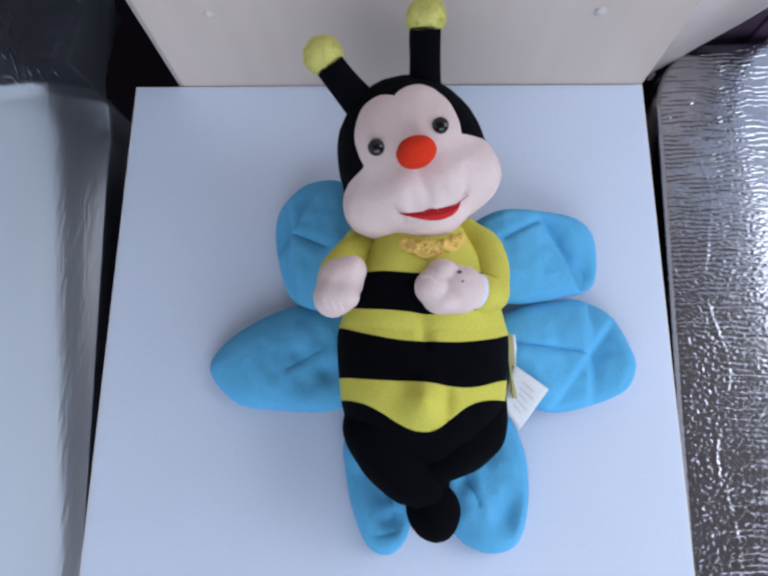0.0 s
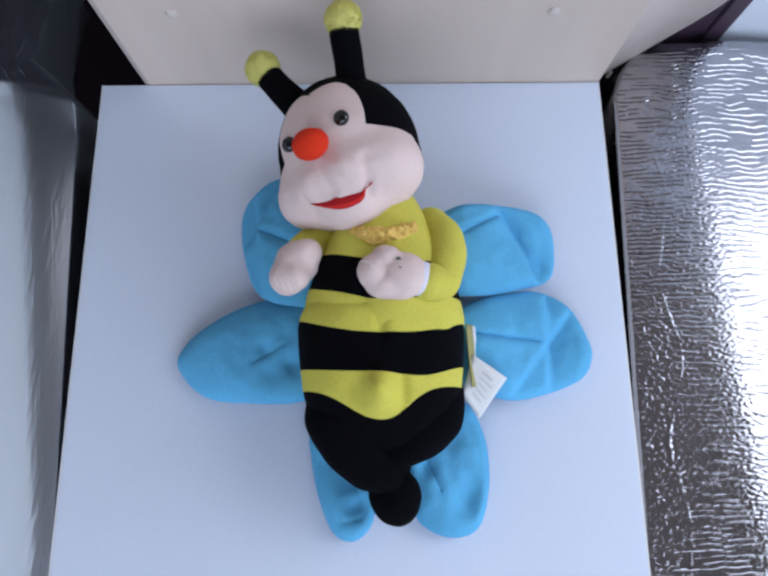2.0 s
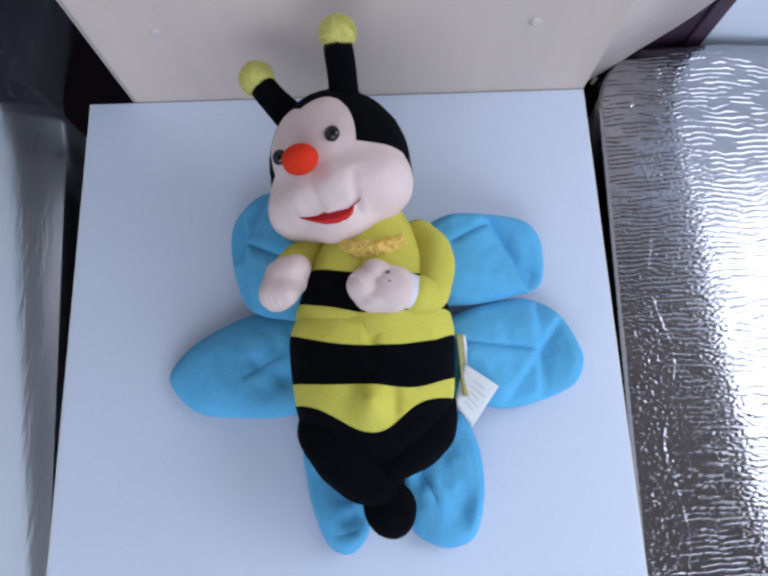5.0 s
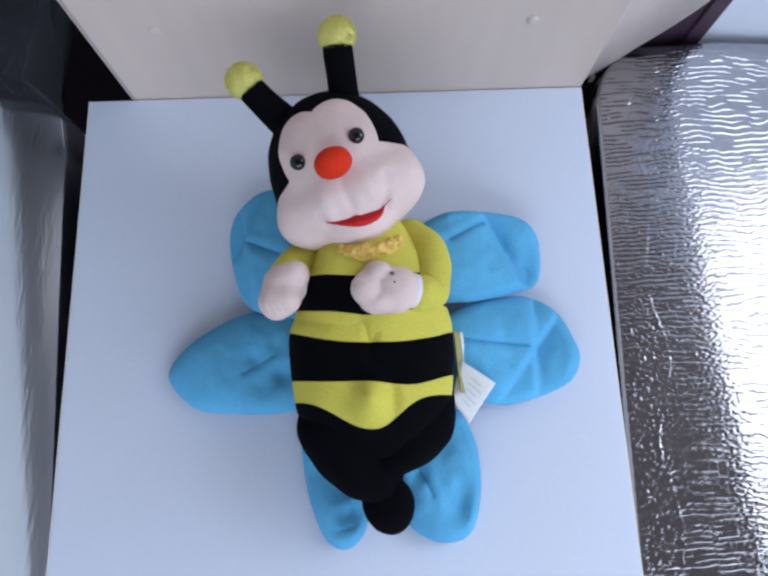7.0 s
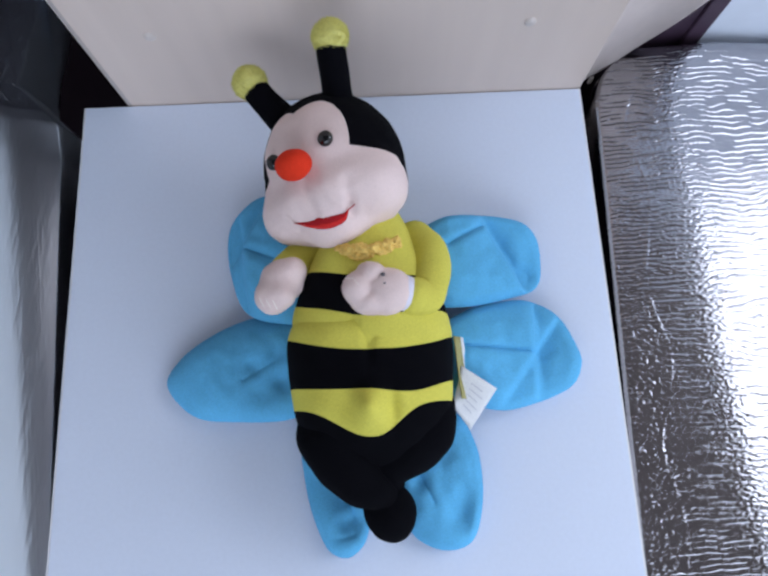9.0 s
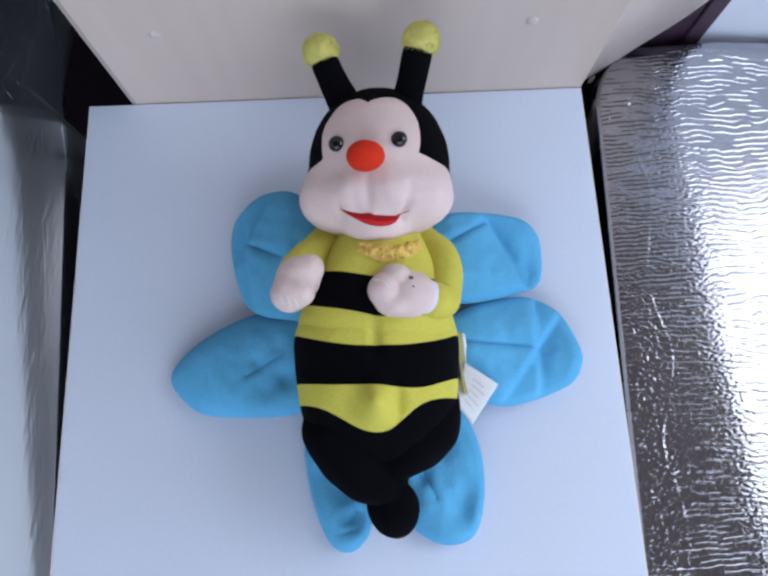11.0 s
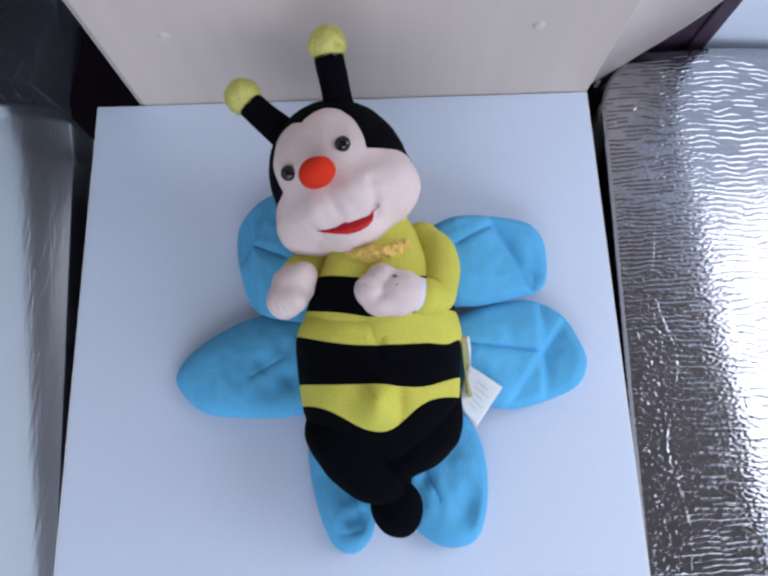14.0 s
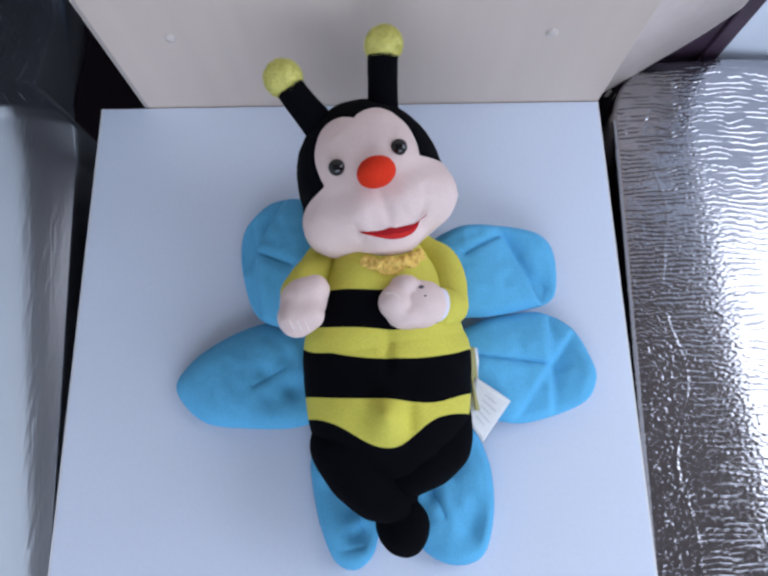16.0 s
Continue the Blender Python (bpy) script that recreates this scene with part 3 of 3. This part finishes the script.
PAW_R = [((0.0500, -0.2115, 0.1045), (0.0175, 0.0155, 0.0135)), ((0.0325, -0.211, 0.112), (0.0105, 0.0115, 0.010)), ((0.040, -0.201, 0.110), (0.010, 0.008, 0.0095)), ((0.040, -0.220, 0.108), (0.013, 0.008, 0.010))]


def blob_mesh(blobs, k, centre, seg=48, ring=32):
    uv = np.array([[2 * math.pi * i / seg, 0.001 + (math.pi - 0.002) * j / ring] for j in range(ring + 1) for i in range(seg)])
    p = blob_surface(blobs, k, centre, sphere_dirs(uv))
    return grid_mesh([p[j * seg:(j + 1) * seg] for j in range(ring + 1)], True, True)


part("paw", fibres(noise_push(blob_mesh(PAW_R, 0.002, (0.043, -0.2105, 0.107)), 0.0007, 90), 1500, 0.0009, 0.0001, 13), PINK, arm_r, "pale pink plush paw", origin=WAIST)
for (sx, sy), sr in (((0.0500, -0.2035), 0.0016), ((0.0515, -0.2095), 0.0010)):
    part("smudge", ellipsoid((sx, sy, 0.1172), (sr, sr * 0.7, 0.0012), seg=12, ring=8), DARKINK, arm_r, "small grey smudge", origin=WAIST)
arm_l = part("arm", tube([(0.0, -0.160, 0.066, 0.013), (-0.012, -0.172, 0.074, 0.0155), (-0.022, -0.184, 0.083, 0.0145), (-0.028, -0.196, 0.092, 0.0130), (-0.029, -0.206, 0.098, 0.011)], lumps=0.003, seed=9), YELLOW, bee, origin=WAIST)
PAW_L = [((-0.0255, -0.2035, 0.102), (0.0150, 0.0150, 0.0140)), ((-0.0300, -0.2150, 0.105), (0.0120, 0.0125, 0.0120)), ((-0.0175, -0.1965, 0.104), (0.0095, 0.0095, 0.010)), ((-0.0215, -0.2140, 0.108), (0.009, 0.009, 0.009))]
part("paw", fibres(noise_push(blob_mesh(PAW_L, 0.003, (-0.0265, -0.2075, 0.103)), 0.0007, 90), 1500, 0.0009, 0.0001, 14), PINK, arm_l, "pale pink plush paw", origin=WAIST)
for k in range(3):
    part("stitch", tube([(-0.034 + 0.005 * k, -0.2185 - 0.001 * k, 0.1165, 0.0003), (-0.032 + 0.005 * k, -0.2235 - 0.001 * k, 0.1135, 0.0003)], sides=6, n=6), THREAD, arm_l, origin=WAIST)
for k in range(2):
    part("stitch", tube([(0.0265 + 0.006 * k, -0.207 - 0.001 * k, 0.1215, 0.0003), (0.0315 + 0.004 * k, -0.2072 - 0.004 * k, 0.1215, 0.0003)], sides=6, n=6), THREAD, arm_r, origin=WAIST)

# legs
leg_l = part("leg", tube([(0.002, -0.278, 0.048, 0.0255), (-0.002, -0.296, 0.057, 0.0240), (0.003, -0.313, 0.060, 0.0220), (0.018, -0.330, 0.057, 0.0165), (0.029, -0.340, 0.050, 0.0125)], lumps=0.003, seed=5), BLACK, bee, "black plush leg", origin=HIP)
leg_r = part("leg", tube([(0.060, -0.278, 0.048, 0.026), (0.062, -0.294, 0.052, 0.0242), (0.050, -0.309, 0.052, 0.0212), (0.034, -0.319, 0.046, 0.0185), (0.030, -0.335, 0.040, 0.016)], lumps=0.003, seed=6), BLACK, bee, "black plush leg", origin=HIP)
part("foot", noise_push(ellipsoid((0.0345, -0.352, 0.042), (0.0185, 0.0205, 0.020), pose(0, 0, 0, 0, 0, 20)), 0.002, 40), BLACK, leg_r, "black plush foot", origin=HIP)

# care label sewn into the side
def tag_point(u, v, up=0.0):
    return (0.0925 + 0.026 * u - 0.008 * v - 0.013 * u * v, -0.2525 - 0.0175 * u - 0.029 * v,
            0.043 + up + 0.002 * math.sin(2.5 * u + 2 * v) - 0.007 * u - 0.004 * v)


tag_bm = grid_mesh([[tag_point(u, v) for u in np.linspace(0, 1, 10)] for v in np.linspace(0, 1, 10)], False)
bmesh.ops.solidify(tag_bm, geom=tag_bm.faces[:], thickness=0.0006)
tag = part("care_label", tag_bm, LABEL, bee, "white satin care label", origin=HIP)
for k in range(5):
    v = 0.22 + 0.13 * k
    bar = grid_mesh([[tag_point(u, w, 0.0007) for u in np.linspace(0.35, 0.72 + 0.1 * (k % 2), 6)] for w in (v, v + 0.03)], False)
    part("print_line", bar, INK, tag, origin=HIP)
for name, u0, u1, v1, mat, words in (("ribbon", 0.0, 0.0055, 1.0, OLIVE, "narrow folded olive ribbon"), ("ribbon_edge", 0.0055, 0.0082, 0.72, LABEL, "white folded edge of the ribbon")):
    strip_bm = grid_mesh([[(0.0880 + u + 0.003 * v, -0.2305 - 0.046 * v, 0.047 - 1.2 * u - 0.003 * v + 0.0008 * math.sin(9 * v)) for u in np.linspace(u0, u1, 4)] for v in np.linspace(0, v1, 12)], False)
    bmesh.ops.solidify(strip_bm, geom=strip_bm.faces[:], thickness=0.0006)
    part(name, strip_bm, mat, bee, words, origin=HIP)

# head, in its own space: x across, y to the crown, z out of the face
HEAD0 = Vector((0.0269, -0.1261, 0.0880))
MM = 0.001
SKULL = [((-1.5, 10.5, 5), (50.5, 56, 51)), ((-33, -16, 16), (23, 21, 28)), ((29, -16, 16), (23, 21, 28)),
         ((-12, -19, 35), (17, 14, 19)), ((12, -19, 35), (17, 14, 19)), ((-0.5, -36, 22), (20, 13.5, 18))]
SKULL = [(tuple(MM * v for v in c), tuple(MM * v for v in r)) for c, r in SKULL]


def head_place(uv):
    return blob_surface(SKULL, 0.011, (0, 0, 0.004), sphere_dirs(uv))


def hood_field(p):
    x, y, z = p[:, 0] * 1000, p[:, 1] * 1000, p[:, 2] * 1000
    brow = ((np.abs(x) - 12) / 21.0) ** 2 + ((y - 14) / 30.5) ** 2 - 1
    brow = np.where(z > 0, brow * 12, 50.0)
    low = y - (5 - 0.28 * np.maximum(0, np.abs(x) - 28) - 1.5 * np.maximum(0, 12 - z))
    return np.minimum(brow, low)


def grooves(bm, lines):
    """Presses stitched folds (x0, y0, x1, y1, depth, width, in millimetres) into the face."""
    bm.normal_update()
    for v in bm.verts:
        if v.co.z < 0.005:
            continue
        p = np.array((v.co.x, v.co.y)) * 1000
        push = 0.0
        for x0, y0, x1, y1, depth, wide in lines:
            a, b = np.array((x0, y0)), np.array((x1, y1))
            t = min(1, max(0, (p - a) @ (b - a) / ((b - a) @ (b - a))))
            push = max(push, depth * math.exp(-(np.linalg.norm(p - a - t * (b - a)) / wide) ** 2))
        v.co -= v.normal * push * MM
    return bm


FOLDS = [(19, -37, 25, -30, 3.2, 1.9), (25, -30, 28, -19, 1.9, 2.8), (-20, -34, -22, -28, 1.5, 2.2), (0, -13, 0, -31, 1.2, 2.4), (-9, -23, -10, -30, 0.6, 2.4), (10, -24, 11, -31, 0.5, 2.4)]


def to_head(bm):
    """Moves a mesh made in the head's space to the head's place."""
    bmesh.ops.translate(bm, verts=bm.verts, vec=HEAD0)
    return bm


face, hood = split_surface(head_place, hood_field, 160, 110, 2 * math.pi, 0.002, math.pi - 0.002)
head = part("head", to_head(fibres(grooves(noise_push(face, 0.0006, 70), FOLDS), 5000, 0.0009, 0.0001, 11)), PINK, bee, "pale pink plush face", origin=HEAD0)
part("hood", to_head(fibres(noise_push(hood, 0.0006, 70), 4000, 0.0009, 0.0001, 12)), BLACK, head, "black plush hood", origin=HEAD0)


def on_head(x, y, lift=0.0):
    """The face's point over (x, y) millimetres."""
    z = np.linspace(0, 0.08, 400)
    p = np.stack([np.full(400, x * MM), np.full(400, y * MM), z], 1)
    d = blend_distance(p, SKULL, 0.011)
    i = np.where(d < 0)[0]
    zz = z[i[-1]] if len(i) else 0.03
    return (x * MM, y * MM, zz + lift * MM)


for ex in (-20.5, 20.5):
    e = Vector(on_head(ex, 10.5, 0.8))
    part("eye", to_head(ellipsoid(e, (0.0053, 0.0053, 0.0042))), EYE, head, "glossy black plastic eye", origin=HEAD0)
part("nose", to_head(noise_push(ellipsoid((0.0012, -0.004, 0.0640), (0.0122, 0.0097, 0.0105)), 0.0003, 120)), RED, head, "red felt nose", origin=HEAD0)


def mouth_patch(lift, lo, hi, end):
    """A strip over the face between two edges of the mouth; past s = 1 it thins to a line."""
    rows = []
    for s in np.linspace(-1, end, 36):
        x = -0.7 + 19.5 * s
        mid = -33.5 - 2.6 * s + 10.0 * max(0.0, s - 0.82) ** 1.15
        swell = max(0.0, 1 - s * s) + (0.03 if s > 0.5 else 0.0)
        top = mid - 2.0 * swell + 1.0 * math.exp(-(s / 0.18) ** 2) * swell
        bot = mid - (8.0 + 2.5 * s) * swell - 0.15
        rows.append([on_head(x, top + (bot - top) * (lo + (hi - lo) * q), lift + 0.8 * math.sin(math.pi * q)) for q in np.linspace(0, 1, 9)])
    return grid_mesh(rows, False)


# The strip's thin right tail paints the shade of the smile crease.
part("mouth", to_head(mouth_patch(0.2, 0, 1, 1.28)), MOUTH, head, "red felt mouth", origin=HEAD0)
part("tongue", to_head(mouth_patch(0.8, 0.55, 0.97, 0.98)), TONGUE, head, "bright red felt tongue", origin=HEAD0)
for s in (-1, 1):
    part("antenna", to_head(tube([(s * 0.0205, 0.047, 0.022, 0.0114), (s * 0.0265, 0.062, 0.030, 0.0106), (s * 0.0322, 0.0765, 0.0375, 0.0100)], lumps=0.0012, seed=s)), BLACK, head, "black plush antenna", origin=HEAD0)
    ball = bmesh.new()
    bmesh.ops.create_icosphere(ball, subdivisions=4, radius=1, matrix=Matrix.Translation((s * 0.0350, 0.0838, 0.0412)) @ Matrix.Diagonal((0.0121, 0.0114, 0.0117, 1)))
    part("pompom", to_head(fibres(noise_push(smooth(ball), 0.0006, 160, s), 4200, 0.0019, 0.00016, 7 + s)), GREEN, head, "lime fleece pompom", origin=HEAD0)


# ---- what moves ----
HEAD_ROWS = [
    (0, 0.0238, -0.1260, 0.0884, 7.4, -8.2, 17.0), (0.5, 0.0313, -0.1262, 0.0876, 7.0, 2.7, 11.6), (1, 0.0423, -0.1261, 0.0861, 4.3, -0.1, -4.3),
    (1.5, 0.0316, -0.1240, 0.0869, 5.3, -21.5, -3.0), (2, 0.0095, -0.1226, 0.0839, -1.9, -28.3, 14.0), (2.5, 0.0091, -0.1234, 0.0841, -1.4, -28.4, 15.0),
    (3, 0.0104, -0.1272, 0.0859, 2.4, -17.6, 21.5), (3.5, 0.0269, -0.1261, 0.0880, 7.2, -1.5, 14.3), (4, 0.0416, -0.1268, 0.0869, 6.3, 1.7, 0.1),
    (4.2, 0.0420, -0.1265, 0.0868, 5.5, -3.5, -3.0), (4.6, 0.0316, -0.1245, 0.0866, 4.8, -21.0, -2.5), (5.1, 0.0105, -0.1230, 0.0842, -1.0, -28.0, 13.0), (5.7, 0.0090, -0.1250, 0.0845, 0.0, -25.0, 17.5),
    (6.5, 0.0080, -0.1283, 0.0852, 1.1, -20.5, 20.6), (7, 0.0144, -0.1275, 0.0869, 4.7, -11.1, 20.0), (7.5, 0.0299, -0.1270, 0.0879, 7.4, 3.3, 11.9),
    (8, 0.0420, -0.1271, 0.0867, 5.9, -2.5, -4.2), (8.5, 0.0314, -0.1269, 0.0866, 6.3, -15.3, -3.8), (9, 0.0117, -0.1234, 0.0843, 0.3, -28.3, 9.8),
    (9.5, 0.0090, -0.1245, 0.0845, 0.0, -26.0, 16.5), (9.9, 0.0115, -0.1272, 0.0862, 3.0, -16.0, 20.5), (10.3, 0.0290, -0.1265, 0.0878, 7.0, 1.0, 12.0), (10.8, 0.0410, -0.1262, 0.0867, 5.5, -3.0, -3.5),
    (11.5, 0.0165, -0.1249, 0.0843, 0.3, -26.9, 6.5), (12, 0.0066, -0.1268, 0.0848, 0.1, -25.7, 16.9), (12.5, 0.0076, -0.1279, 0.0856, 2.2, -18.7, 20.8),
    (13, 0.0086, -0.1291, 0.0858, 3.0, -18.9, 19.5), (13.5, 0.0079, -0.1294, 0.0852, 1.2, -17.8, 20.7), (14, 0.0095, -0.1285, 0.0856, 1.9, -20.3, 19.6),
    (14.5, 0.0083, -0.1287, 0.0860, 3.4, -19.6, 19.8), (15, 0.0088, -0.1274, 0.0858, 2.2, -19.5, 20.0), (15.5, 0.0105, -0.1276, 0.0856, 1.9, -21.6, 19.3), (16, 0.0229, -0.1278, 0.0879, 6.8, -4.4, 17.3),
]
WAIST_ROWS = [
    (0, 0, -0.001, -1.3, 1.4), (0.5, 0, -0.001, 5.1, 1.6), (1, 0, 0, -0.2, -4.3), (1.5, 0, 0.001, -4.4, -4.8), (2, -0.001, 0.004, -14.4, -5.9), (2.5, -0.001, 0.004, -14.4, -5.5),
    (3, 0, 0.001, -11, -2.5), (3.5, 0, 0, 0, 0), (4, 0, -0.001, 2.8, -1.4), (4.2, 0, -0.001, 1.0, -4), (4.6, 0, 0.001, -4.5, -5), (5.1, -0.001, 0.003, -14, -5.5), (5.7, 0, 0.002, -13, -3.5), (6.5, 0.001, 0, -11.5, -2),
    (7, 0.001, 0, -8.0, -0.3), (7.5, 0, 0, -0.8, -2.4), (8, -0.001, 0, 1.0, -3.7), (8.5, -0.001, 0.001, -6, -6.5), (9, -0.001, 0.004, -14, -5.7), (9.5, -0.001, 0.003, -14, -4.5),
    (9.9, 0, 0.001, -10, -2), (10.3, 0, 0, 0, -0.5), (10.8, 0, 0, 1, -4), (11.5, -0.001, 0.002, -11.5, -6), (12, 0.001, 0.001, -13.5, -3.5), (12.5, 0.002, 0.001, -13.1, -2.3), (14.5, 0.002, 0.001, -13.2, -3.2), (15.5, 0.001, 0.001, -12.5, -2.5), (16, 0, -0.001, 3.0, 3.9),
]
HIP_ROWS = [
    (0, -0.0008, -0.0001, -0.2), (0.5, 0.0001, -0.0002, -0.5), (1, 0.0007, -0.0005, -0.7), (1.5, 0, -0.001, 0.1), (2, -0.0023, 0.0006, 0.7), (2.5, -0.0019, 0.0004, 0.7), (3, -0.001, 0.0003, 0.7),
    (3.5, 0, 0, 0), (4, 0.0015, -0.0007, -0.3), (4.6, 0, -0.001, 0), (5.1, -0.002, 0, 0.7), (6.5, -0.0012, -0.0005, 1.0), (7, -0.001, -0.0002, 0.6), (7.5, 0.0007, 0.0001, 0), (8, 0.001, -0.001, -0.3), (8.5, 0.001, -0.0011, 0.4), (9, -0.0014, 0, 1.0),
    (9.9, -0.001, 0, 0.8), (10.3, 0.0005, 0, 0), (10.8, 0.001, -0.001, -0.2), (11.5, -0.001, -0.0009, 1.1), (12, -0.0013, 0.0001, 1.5), (13, -0.0009, 0, 1.1), (14, -0.0009, 0.0003, 1.1), (15, -0.0009, 0, 1.2), (15.5, -0.0007, -0.0002, 1.2), (16, 0.0009, -0.0011, 0.6),
]


def motions():
    walk(head, [(t, pose(x - BASE.x, y - BASE.y, z, rx, ry, rz)) for t, x, y, z, rx, ry, rz in HEAD_ROWS])
    for ob in (upper, arm_l, arm_r):
        walk(ob, [(t, pose(WAIST.x - BASE.x + dx, WAIST.y - BASE.y + dy, WAIST.z, 0, ry, rz)) for t, dx, dy, ry, rz in WAIST_ROWS])
    for ob in (lower, leg_l, leg_r):
        walk(ob, [(t, pose(HIP.x - BASE.x + dx, HIP.y - BASE.y + dy, HIP.z, 0, 0, rz)) for t, dx, dy, rz in HIP_ROWS])


motions()
